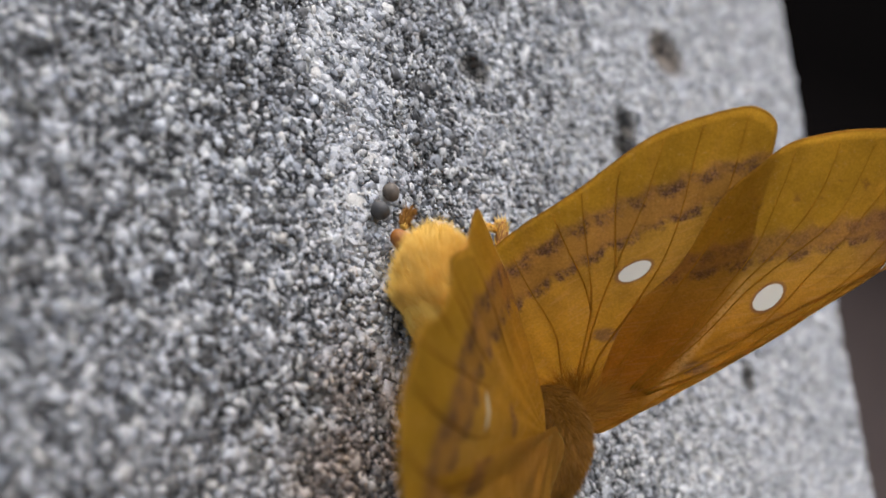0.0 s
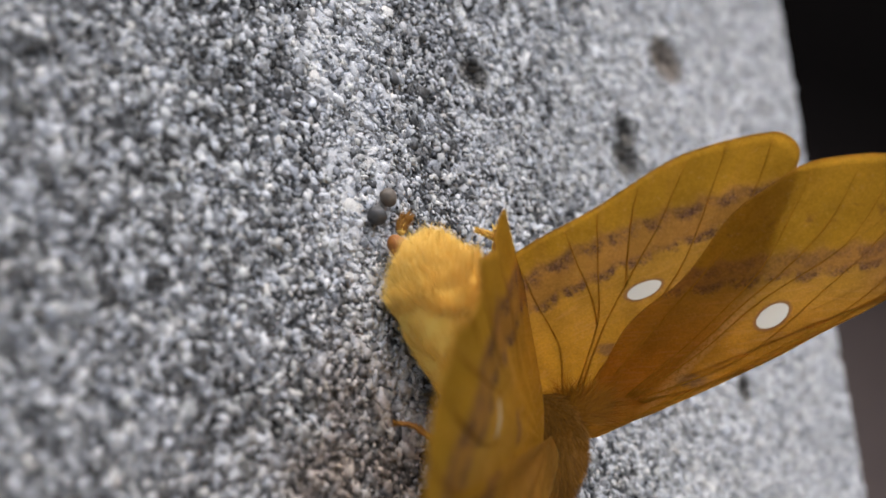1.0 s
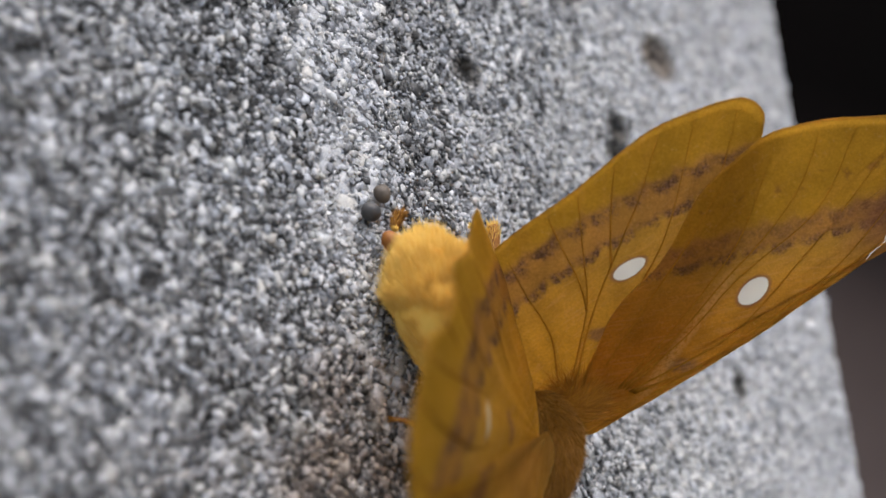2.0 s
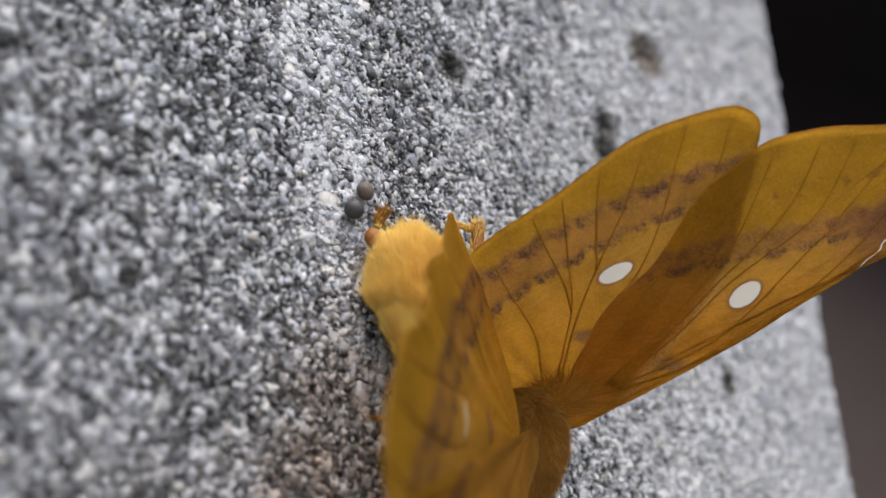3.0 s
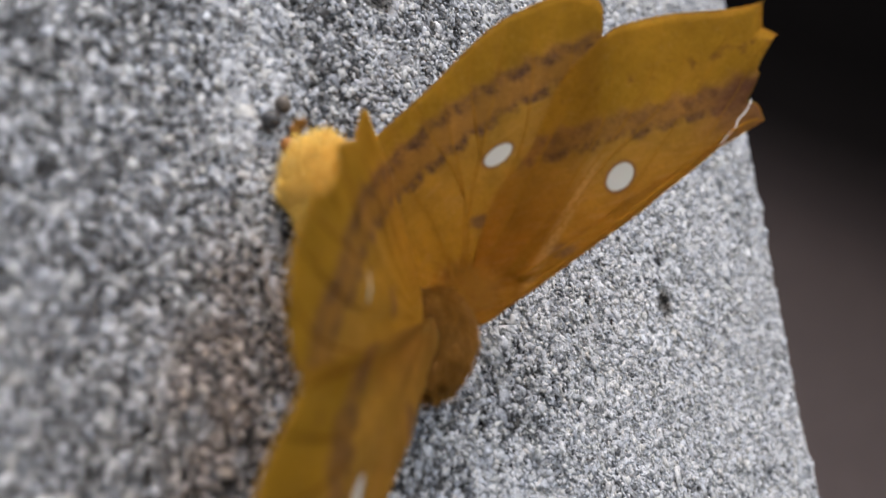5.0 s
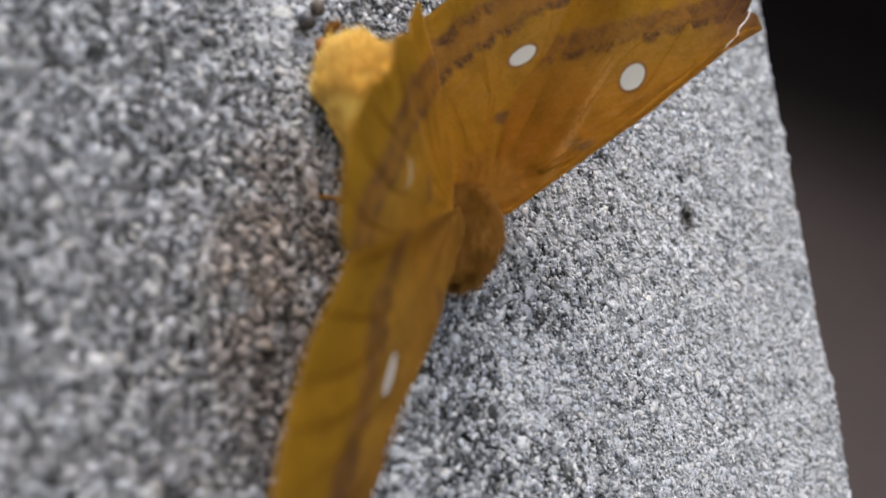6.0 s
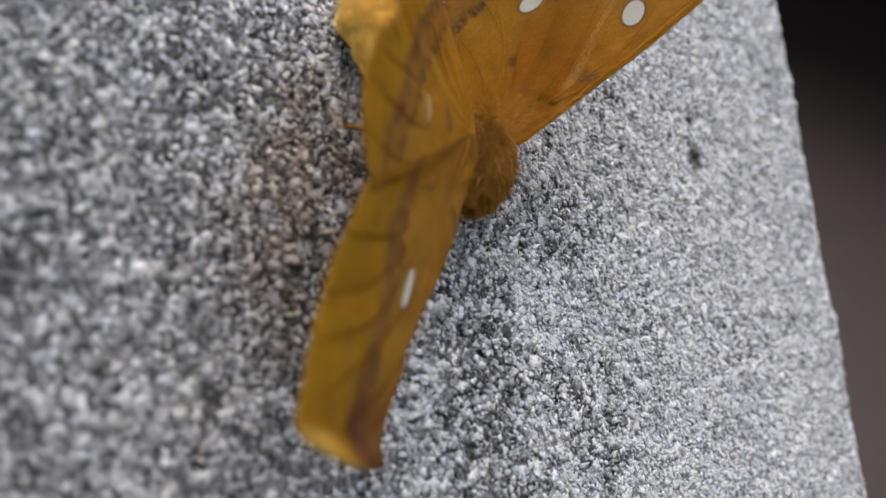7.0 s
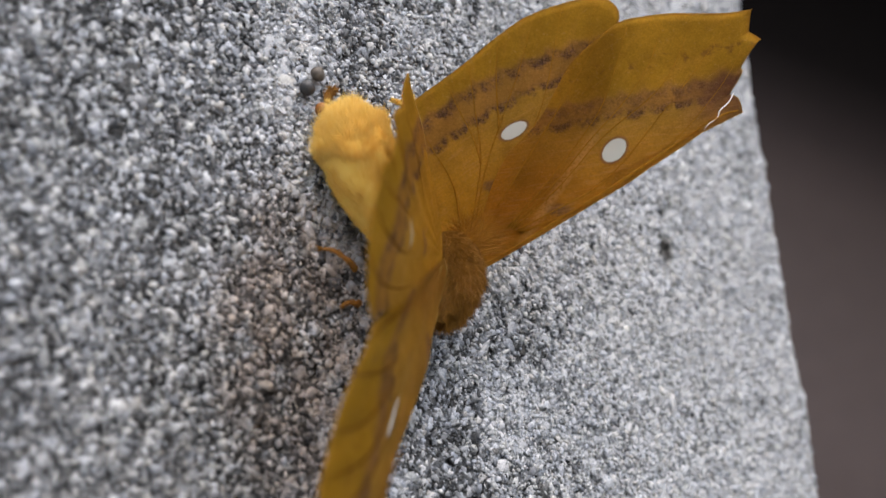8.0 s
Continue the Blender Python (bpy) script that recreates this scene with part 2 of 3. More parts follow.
    if not hind and side < 0:
        # yellow curled corner of the tip, painted paler where it catches light
        corner = n.m("MULTIPLY", n.step(u, 446.0, 462.0), n.step(v, 345.0, 372.0))
        tone = n.mix(n.m("MULTIPLY", corner, 0.8), tone, (0.66, 0.43, 0.1))
    # a dusky mark near the root
    mark = blot(n, u, v, (37.0, 106.0) if hind else (148.0, 68.0), (22.0, 11.0))
    tone = n.mix(n.m("MULTIPLY", n.m("MULTIPLY", mark, n.step(grain, 0.3, 0.5)), 0.8), tone, (0.12, 0.062, 0.04))
    # faint rays of paler scales
    ray = n.noise(n.add("CombineXYZ", {0: n.m("MULTIPLY", turn, 9.0), 1: n.m("MULTIPLY", far, 0.003), 2: 0.0}).outputs[0], 3.0, 3)
    tone = n.mix(n.m("MULTIPLY", n.step(ray, 0.48, 0.7), 0.16), tone, (0.6, 0.3, 0.06))
    tone = n.mix(0.7, tone, n.ramp(broad, [(0.3, 0.66), (0.7, 1.06)]), "MULTIPLY")
    tone = n.mix(0.6, tone, n.ramp(n.noise(where, 620.0, 3, 0.65), [(0.34, 0.7), (0.6, 1.05)]), "MULTIPLY")
    tone = n.mix(0.58, tone, n.ramp(speck, [(0.3, 0.45), (0.7, 1.0)]), "MULTIPLY")
    # pinkish strokes of dust along the span
    stroke = n.noise(n.add("CombineXYZ", {0: n.m("MULTIPLY", along, 0.02), 1: n.m("MULTIPLY", across, 0.16), 2: 3.0}).outputs[0], 1.0, 4, 0.65)
    inner = n.m("SUBTRACT", 1.0, n.step(shift, first - 10.0, first + 10.0))
    tone = n.mix(n.m("MULTIPLY", n.m("MULTIPLY", n.step(stroke, 0.5, 0.68), inner), 0.27), tone, (0.5, 0.27, 0.1))
    tone = n.mix(n.m("MULTIPLY", n.step(n.noise(where, 2600.0, 3, 0.7), 0.58, 0.75), 0.3), tone, (0.5, 0.32, 0.12))
    if side > 0 and not hind:
        # a pale dusty fold that runs out from the root
        off = n.m("ABSOLUTE", n.m("SUBTRACT", n.m("MULTIPLY", n.m("SUBTRACT", u, 93.0), 0.85), n.m("MULTIPLY", n.m("SUBTRACT", v, 19.0), 0.527)))
        on = n.m("MULTIPLY", n.m("SUBTRACT", 1.0, n.step(off, 2.0, 13.0)), n.m("MULTIPLY", n.step(far, 60.0, 130.0), n.m("SUBTRACT", 1.0, n.step(far, 260.0, 320.0))))
        tone = n.mix(n.m("MULTIPLY", n.m("MULTIPLY", on, n.step(grain, 0.35, 0.6)), 0.6), tone, (0.6, 0.37, 0.13))
    # hairline scuffs where scales have rubbed off
    scuff = n.noise(n.add("CombineXYZ", {0: n.m("MULTIPLY", u, 0.018), 1: n.m("MULTIPLY", n.m("SUBTRACT", v, n.m("MULTIPLY", u, 0.75)), 0.22), 2: 7.0}).outputs[0], 1.0, 3, 0.7)
    rubbed = n.m("MULTIPLY", n.step(scuff, 0.66, 0.74), n.step(n.noise(where, 380.0, 2), 0.45, 0.6))
    tone = n.mix(n.m("MULTIPLY", rubbed, 0.45), tone, (0.62, 0.43, 0.2))
    tone = n.mix(1.0, tone, (1.21, 1.16, 1.05) if side > 0 else (1.12, 1.1, 0.96), "MULTIPLY")
    # white spot with a dusky ring
    du, dv = n.m("SUBTRACT", u, spot[0]), n.m("SUBTRACT", v, spot[1])
    c, s = math.cos(lean), math.sin(lean)
    a = n.m("DIVIDE", n.m("ADD", n.m("MULTIPLY", du, c), n.m("MULTIPLY", dv, s)), radii[0])
    b = n.m("DIVIDE", n.m("SUBTRACT", n.m("MULTIPLY", dv, c), n.m("MULTIPLY", du, s)), radii[1])
    oval = n.m("ADD", n.m("SQRT", n.m("ADD", n.m("MULTIPLY", a, a), n.m("MULTIPLY", b, b))), n.m("MULTIPLY", n.m("SUBTRACT", speck, 0.5), 0.12))
    ring = n.m("SUBTRACT", 1.0, n.step(oval, 1.08, 1.32))
    tone = n.mix(n.m("MULTIPLY", ring, 0.6), tone, (0.16, 0.07, 0.05))
    tone = n.mix(n.m("SUBTRACT", 1.0, n.step(oval, 0.94, 1.04)), tone, (0.66, 0.64, 0.56) if side > 0 or not hind else (0.5, 0.42, 0.25))
    n.finish(tone, 0.72, n.bump(n.m("ADD", n.m("MULTIPLY", speck, 0.4), blur), 0.6, 0.0001), 0.12)
    return n.glow_through(tone, 0.74, 0.48)


COAT = {(side, hind): wing_coat("wing_scales", side, hind) for side in (1, -1) for hind in (True, False)}


def vein_coat(name, dark, light):
    n = Nodes(name)
    grain = n.noise(n.add("TexCoord").outputs["Object"], 2000.0, 4)
    tone = n.ramp(grain, [(0.35, dark), (0.65, light)])
    n.finish(tone, 0.7, None, 0.15)
    return n.glow_through(tone, 0.8, 0.55)


VEIN = vein_coat("wing_vein", (0.38, 0.185, 0.018), (0.5, 0.25, 0.027))
# veins of the left wings, coloured darker for the shade in the pleats
VEIN_SHADED = vein_coat("wing_vein_shaded", (0.13, 0.055, 0.008), (0.2, 0.09, 0.012))
TORN = plain("torn_scales", (0.6, 0.56, 0.5), (0.78, 0.74, 0.68), 4000)
EDGE = vein_coat("wing_fringe", (0.3, 0.15, 0.02), (0.46, 0.25, 0.036))


# ---- helpers for meshes ----
def part(name, bm, material, parent, label="", smooth=True):
    """Links a bmesh as one mesh object under a thing or a part."""
    me = bpy.data.meshes.new(name)
    bm.to_mesh(me)
    bm.free()
    return part_mesh(name, me, material, parent, label, smooth)


def part_mesh(name, me, material, parent, label="", smooth=True):
    me.materials.append(material)
    if smooth:
        me.polygons.foreach_set("use_smooth", [True] * len(me.polygons))
    ob = new(name, me)
    if parent is not None:
        ob.parent = parent
    if label:
        ob["label"] = label
    return ob


def mesh_from(verts, faces):
    """A mesh out of arrays of points and of triangles or quads."""
    me = bpy.data.meshes.new("mesh")
    verts, faces = np.asarray(verts, np.float32), np.asarray(faces, np.int32)
    k = faces.shape[1]
    me.vertices.add(len(verts))
    me.vertices.foreach_set("co", verts.ravel())
    me.loops.add(faces.size)
    me.loops.foreach_set("vertex_index", faces.ravel())
    me.polygons.add(len(faces))
    me.polygons.foreach_set("loop_start", np.arange(0, faces.size, k, dtype=np.int32))
    me.update(calc_edges=True)
    me.validate()
    return me


def box(bm, low, high, bevel=0.0):
    made = bmesh.ops.create_cube(bm, size=1)["verts"]
    for p in made:
        p.co = Vector([(a + b) / 2 + c * (b - a) for a, b, c in zip(low, high, p.co)])
    if bevel:
        bmesh.ops.bevel(bm, geom=list({e for p in made for e in p.link_edges}), offset=bevel, segments=3, affect="EDGES")


def spline(points, count, closed=False):
    """Points along a Catmull-Rom curve."""
    p = np.array(points, float)
    n = len(p)
    spans = n if closed else n - 1
    out = []
    for i in np.linspace(0, spans, count, endpoint=not closed):
        k = min(int(i), spans - 1)
        t = i - k
        if closed:
            a, b, c, d = (p[(k + j) % n] for j in (-1, 0, 1, 2))
        else:
            a, b, c, d = p[max(k - 1, 0)], p[k], p[k + 1], p[min(k + 2, n - 1)]
        out.append(0.5 * (2 * b + (c - a) * t + (2 * a - 5 * b + 4 * c - d) * t**2 + (3 * b - a - 3 * c + d) * t**3))
    return np.array(out)


def tube(points, radii, sides=8, rings=24):
    """A bmesh of a round tube along a curve with radii that change, closed at its ends."""
    path = spline(points, rings)
    size = np.interp(np.linspace(0, 1, rings), np.linspace(0, 1, len(radii)), radii)
    bm = bmesh.new()
    loops = []
    for i, p in enumerate(path):
        ahead = Vector(path[min(i + 1, rings - 1)] - path[max(i - 1, 0)]).normalized()
        a = ahead.cross(Vector((0.31, 0.27, 0.91))).normalized()
        b = ahead.cross(a)
        loops.append([bm.verts.new(Vector(p) + (a * math.cos(q) + b * math.sin(q)) * size[i]) for q in np.linspace(0, 2 * math.pi, sides, endpoint=False)])
    for one, two in zip(loops, loops[1:]):
        for i in range(sides):
            bm.faces.new((one[i], one[(i + 1) % sides], two[(i + 1) % sides], two[i]))
    bm.faces.new(loops[0][::-1])
    bm.faces.new(loops[-1])
    return bm


# ---- ground and what stands behind ----
bm = bmesh.new()
bmesh.ops.create_grid(bm, x_segments=8, y_segments=8, size=400)
ground = part("ground", bm, GROUND, None)
ground.location = (0, 0, -0.5)
tagged(ground, "unseen pale grey ground below the post, added to bounce light", "ground", kind="structure")

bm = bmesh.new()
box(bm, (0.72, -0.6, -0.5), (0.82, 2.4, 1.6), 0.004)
tagged(part("wall_east", bm, SHADED_WALL, None), "dark brown plastered wall behind the post, shade painted black higher up", "wall", kind="structure")

# ---- the concrete post ----
post = tagged(new("concrete_post"), "weathered grey sandy concrete post with rounded corner", "post")
EDGE_X, ROUND = 67.4, 2.6  # millimetres: start of the rounded corner and its radius
PITS = ((32.2, 11.0, 1.7), (32.4, 13.8, 1.5), (41.2, 23.0, 2.0), (12.0, 13.6, 1.2), (47.2, -8.0, 1.2))


def face_at(s, z):
    """Place and outward normal on the post's face at s along it, in millimetres; the face turns round the corner."""
    s, z = np.asarray(s, float), np.asarray(z, float)
    edge = EDGE_X + 0.035 * (20 - z) + 0.045 * np.maximum(z - 12, 0)
    a = np.clip((s - edge) / ROUND, 0, math.pi / 2)
    past = np.maximum(s - edge - ROUND * math.pi / 2, 0)
    flat = np.minimum(s, edge)
    place = np.stack([flat + ROUND * np.sin(a), ROUND * (1 - np.cos(a)) + past, z], -1)
    return place, np.stack([np.sin(a), -np.cos(a), 0 * a], -1)


def relief(s, z):
    """Unevenness of the face in millimetres, inwards positive, with its pits."""
    s, z = np.asarray(s, float), np.asarray(z, float)
    out = np.array([noise.noise(Vector((a * 0.45, 0, b * 0.45))) * 0.22 + noise.noise(Vector((a * 0.1, 3, b * 0.1))) * 0.3 for a, b in zip(s, z)])
    for x, y, r in PITS:
        out = out + 0.9 * np.exp(-((s - x) ** 2 + (z - y) ** 2) / (0.5 * r * r))
    return out


def ease(value, low, high):
    t = np.clip((np.asarray(value, float) - low) / (high - low), 0, 1)
    return t * t * (3 - 2 * t)


def seam_at(s, z):
    """1 along an old seam where the crust is thick, 0 away from it."""
    wander = s + 5 * np.array([noise.noise(Vector((a * 0.13, 45, b * 0.13))) for a, b in zip(s, z)])
    upper = ease(wander, -8, -4) * (1 - ease(wander, 0, 5)) * ease(z, -14, -5)
    lower = ease(wander, -2, 2) * (1 - ease(wander, 5, 9)) * (1 - ease(z, -9, -5))
    return np.maximum(upper, 0.7 * lower)


def lime_at(s, z):
    """How far a pale limy crust fills the gaps between the grains, 0 to 1: much on the side towards the corner and along an old seam."""
    s, z = np.asarray(s, float), np.asarray(z, float)
    fine = np.array([0.8 * noise.noise(Vector((a * 0.6, 21, b * 0.6))) + 0.9 * noise.noise(Vector((a * 1.5, 33, b * 1.5))) for a, b in zip(s, z)])
    slow = np.array([noise.noise(Vector((a * 0.13, 45, b * 0.13))) for a, b in zip(s, z)])
    seam = seam_at(s, z)
    # thins the pale crust in a band below the moth to imitate its shade
    moth_shade = ease(s, 8, 12) * (1 - ease(s, 15, 20)) * (1 - ease(z, -22, -17))
    much = 0.13 + 0.46 * seam + 0.4 * ease(s, 3, 15) + 0.26 * ease(s, 22, 45) - 0.3 * moth_shade + 0.25 * slow
    return ease(much + 0.4 * fine, 0.34, 0.7)


def set_lime(me, amount):
    me.attributes.new("lime", "FLOAT", "POINT").data.foreach_set("value", np.asarray(amount, np.float32))
    return me


bm = bmesh.new()
box(bm, (-0.26, 0.004, -0.5), (0.0698, 0.16, 0.28), 0.002)
part("core", bm, CONCRETE_PASTE, post)
S_LOW, S_HIGH, Z_LOW, Z_HIGH = -36.0, 80.0, -56.0, 60.0
ss, zz = np.meshgrid(np.arange(S_LOW, S_HIGH, 0.25), np.arange(Z_LOW, Z_HIGH, 0.25))
rows_n, cols_n = ss.shape
place, out = face_at(ss.ravel(), zz.ravel())
depth = relief(ss.ravel(), zz.ravel()) + np.array([0.12 + 0.3 * noise.noise(Vector((a * 0.7, 9, c * 0.7))) for a, c in zip(ss.ravel(), zz.ravel())])
lime = lime_at(ss.ravel(), zz.ravel())
depth += 0.15 - (0.1 + 0.09 * seam_at(ss.ravel(), zz.ravel())) * lime + np.array([0.13 * noise.noise(Vector((a * 2.6, 57, c * 2.6))) for a, c in zip(ss.ravel(), zz.ravel())])
idx = np.arange(ss.size).reshape(rows_n, cols_n)
quads = np.stack([idx[:-1, :-1], idx[:-1, 1:], idx[1:, 1:], idx[1:, :-1]], -1).reshape(-1, 4)
part_mesh("face", set_lime(mesh_from((place - out * depth[:, None]) * MM, quads), lime), CONCRETE_PASTE, post)
bm = bmesh.new()
box(bm, (-0.26, 0.0003, -0.5), (-0.0352, 0.0038, 0.28))
box(bm, (-0.0352, 0.0003, -0.5), (0.067, 0.0038, -0.0552))
box(bm, (-0.0352, 0.0003, 0.0582), (0.067, 0.0038, 0.28))
part("outer_face", bm, CONCRETE_PASTE, post, smooth=False)


def rough_ball():
    """Points and faces of a small angular stone of radius about 1."""
    bm = bmesh.new()
    bmesh.ops.create_icosphere(bm, subdivisions=1, radius=1)
    pts = np.array([p.co[:] for p in bm.verts])
    tri = np.array([[q.index for q in f.verts] for f in bm.faces])
    bm.free()
    return pts, tri


def turns(rng, n):
    """n random turns as matrices."""
    q = rng.normal(size=(n, 4))
    w, x, y, z = (q / np.linalg.norm(q, axis=1, keepdims=True)).T
    return np.stack([1 - 2 * (y * y + z * z), 2 * (x * y - z * w), 2 * (x * z + y * w), 2 * (x * y + z * w), 1 - 2 * (x * x + z * z), 2 * (y * z - x * w), 2 * (x * z - y * w), 2 * (y * z + x * w), 1 - 2 * (x * x + y * y)], -1).reshape(n, 3, 3)


def sand(rng, s, z, size, sink):
    """Joined grains of sand at places of the face, worn flat on top; sizes in millimetres."""
    pts, tri = rough_ball()
    n = len(s)
    shape = pts[None] * (1 + rng.normal(0, 0.34, (n, len(pts), 1))) * rng.uniform(0.4, 1.5, (n, 1, 3))
    shape = np.einsum("nij,nkj->nki", turns(rng, n), shape)
    top = rng.uniform(0.0, 0.32, (n, 1))
    tilt = rng.normal(0, 0.35, (n, 2))
    cap = top + shape[..., 0] * tilt[:, :1] + shape[..., 1] * tilt[:, 1:]
    shape[..., 2] = np.minimum(shape[..., 2], cap)
    place, out = face_at(s, z)
    along = np.stack([-out[:, 1], out[:, 0], 0 * s], -1)
    up = np.broadcast_to(np.array([0.0, 0.0, 1.0]), out.shape)
    turned = shape[..., :1] * along[:, None] + shape[..., 1:2] * up[:, None] + shape[..., 2:] * out[:, None]
    lift = -relief(s, z) - sink * size + rng.normal(0, 0.04, n)
    verts = place[:, None] + out[:, None] * lift[:, None, None] + turned * size[:, None, None]
    faces = tri[None] + (np.arange(n) * len(pts))[:, None, None]
    return set_lime(mesh_from(verts.reshape(-1, 3) * MM, faces.reshape(-1, 3)), np.repeat(lime_at(s, z), len(pts)))


def scatter(rng, step, low_s, high_s, low_z, high_z):
    s, z = np.meshgrid(np.arange(low_s, high_s, step), np.arange(low_z, high_z, step))
    s = s.ravel() + rng.uniform(-0.55, 0.55, s.size) * step
    z = z.ravel() + rng.uniform(-0.55, 0.55, z.size) * step
    return s, z


rng = np.random.default_rng(7)
for name, step, mid, spread, least, most, sink, label in (
    ("coarse_sand", 1.15, 0.46, 0.25, 0.3, 0.8, 0.27, "larger pale worn grains bound in the face"),
    ("sand", 0.4, 0.205, 0.42, 0.09, 0.5, 0.15, "pale and dark grey sand grains bound in the face"),
    ("fine_sand", 0.52, 0.12, 0.35, 0.06, 0.22, 0.0, "fine grey sand between the grains"),
):
    s, z = scatter(rng, step, -33, 76, -50, 56)
    size = np.clip(rng.lognormal(math.log(mid), spread, len(s)), least, most)
    tagged(part_mesh(name, sand(rng, s, z, size, sink), CONCRETE_FINE if name == "fine_sand" else CONCRETE_SAND, post, label, smooth=False), kind="stuff")

# ---- the moth ----
BASE = Vector((11.0, 0.0, -13.0))
moth = tagged(new("moth"), "furry ochre-yellow moth with white-spotted wings clinging to the concrete", "moth")
moth.location = BASE * MM


def here(x, y, z):
    """A place on the post's side in millimetres, as seen from the moth's own base."""
    return (Vector((x, y, z)) - BASE) * MM


def bag(points, radii):
    """A plump smooth body along a curve, in the moth's space."""
    return tube([here(*p) for p in points], [r * MM for r in radii], 20, 40)


def coat_of_hair(rng, path, radii, flow, count, length, width, lift, last=1.0):
    """Hair blades on a body along a curve: joined triangles that lean along flow."""
    path = spline([here(*p) for p in path], 60)
    size = np.interp(np.linspace(0, 1, 60), np.linspace(0, 1, len(radii)), radii) * MM
    area = np.cumsum(size + 1e-5)
    at = np.interp(rng.uniform(0, area[-1], count), area, np.arange(60))
    k = np.clip(at.astype(int), 0, 58)
    mid = path[k] + (path[k + 1] - path[k]) * (at - k)[:, None]
    axis = path[np.minimum(k + 1, 59)] - path[np.maximum(k - 1, 0)]
    axis /= np.linalg.norm(axis, axis=1, keepdims=True)
    turn = rng.normal(size=(count, 3))
    normal = turn - axis * (turn * axis).sum(1, keepdims=True)
    normal /= np.linalg.norm(normal, axis=1, keepdims=True)
    root = mid + normal * np.interp(at, np.arange(60), size)[:, None] * 0.94
    slope = np.gradient(size)[k] / (np.linalg.norm(np.diff(path, axis=0), axis=1).mean())
    normal = normal - axis * slope[:, None]
    normal /= np.linalg.norm(normal, axis=1, keepdims=True)
    way = normal * lift + axis * flow + rng.normal(0, 0.16, (count, 3))
    way /= np.linalg.norm(way, axis=1, keepdims=True)
    side = np.cross(way, rng.normal(size=(count, 3)))
    side /= np.linalg.norm(side, axis=1, keepdims=True)
    clump = np.array([[noise.noise(Vector(p * 900) + Vector((q, 0, 0))) for q in (0, 40, 80, 120)] for p in root])
    far = (length * rng.uniform(0.6, 1.2, count) * (1 + 0.6 * clump[:, 3]) * MM)[:, None]
    far *= np.interp(at, [0, 22, 38, 59], [1, 1, 0.5 + 0.5 * last, last])[:, None]
    way = way + clump[:, :3] * 0.4
    way /= np.linalg.norm(way, axis=1, keepdims=True)
    wide = width * MM
    bend = axis * flow * 0.25 + rng.normal(0, 0.12, (count, 3))
    mid_pt = root + way * far * 0.55
    end_pt = root + way * far + bend * far
    verts = np.stack([root - side * wide, root + side * wide, mid_pt + side * wide * 0.7, mid_pt - side * wide * 0.7, end_pt], 1)
    tri = np.array([[0, 1, 2], [0, 2, 3], [3, 2, 4]])[None] + (np.arange(count) * 5)[:, None, None]
    return mesh_from(verts.reshape(-1, 3), tri.reshape(-1, 3))


ABDOMEN = [(2.3, -2.8, -3.1), (2.1, -2.9, -3.7), (1.9, -3.2, -5.1), (2.3, -3.4, -6.9), (3.35, -3.1, -9.4), (5.5, -2.7, -12.2), (7.4, -2.6, -13.8)]
ABDOMEN_R = [0.3, 1.7, 2.85, 3.1, 2.6, 1.75, 1.0]
THORAX = [(11.5, -2.6, -11.8), (11.6, -2.8, -12.5), (11.9, -3.1, -13.8), (11.9, -3.2, -15.5), (11.4, -2.9, -17.6), (10.6, -2.5, -19.2)]
THORAX_R = [0.1, 1.35, 2.2, 2.55, 2.2, 1.1]
rng = np.random.default_rng(11)
abdomen = part("abdomen", bag(ABDOMEN, ABDOMEN_R), SKIN_YELLOW, moth, "plump yellow abdomen under its fur")
tagged(part_mesh("abdomen_fur", coat_of_hair(rng, ABDOMEN, ABDOMEN_R, -0.95, 70000, 1.15, 0.02, 0.32, 0.35), FUR_YELLOW, abdomen, "dense soft bright yellow fur"), kind="stuff")
thorax = part("thorax", bag(THORAX, THORAX_R), SKIN_BROWN, moth, "brown thorax and head")
tagged(part_mesh("thorax_fur", coat_of_hair(rng, THORAX, THORAX_R, 0.7, 50000, 0.95, 0.022, 0.5), FUR_BROWN, thorax, "shaggy golden-brown fur"), kind="stuff")

# tip of the abdomen that reaches the concrete
part("ovipositor", tube([here(1.5, -2.2, -3.9), here(0.8, -1.6, -2.8), here(0.4, -1.0, -2.0), here(0.3, -0.8, -1.8)], [0.8 * MM, 0.75 * MM, 0.55 * MM, 0.1 * MM], 14, 18), OVIPOSITOR, moth, "amber tip of the abdomen")
TUFT, TUFT_R = [(1.0, -1.2, -1.4), (1.5, -1.2, -0.5), (1.9, -1.2, -0.1)], [0.25, 0.2, 0.1]
tuft = part("tuft", bag(TUFT, TUFT_R), SKIN_YELLOW, moth)
tagged(part_mesh("tuft_fur", coat_of_hair(rng, TUFT, TUFT_R, 0.9, 500, 0.7, 0.03, 0.35), FUR_BROWN, tuft), kind="stuff")

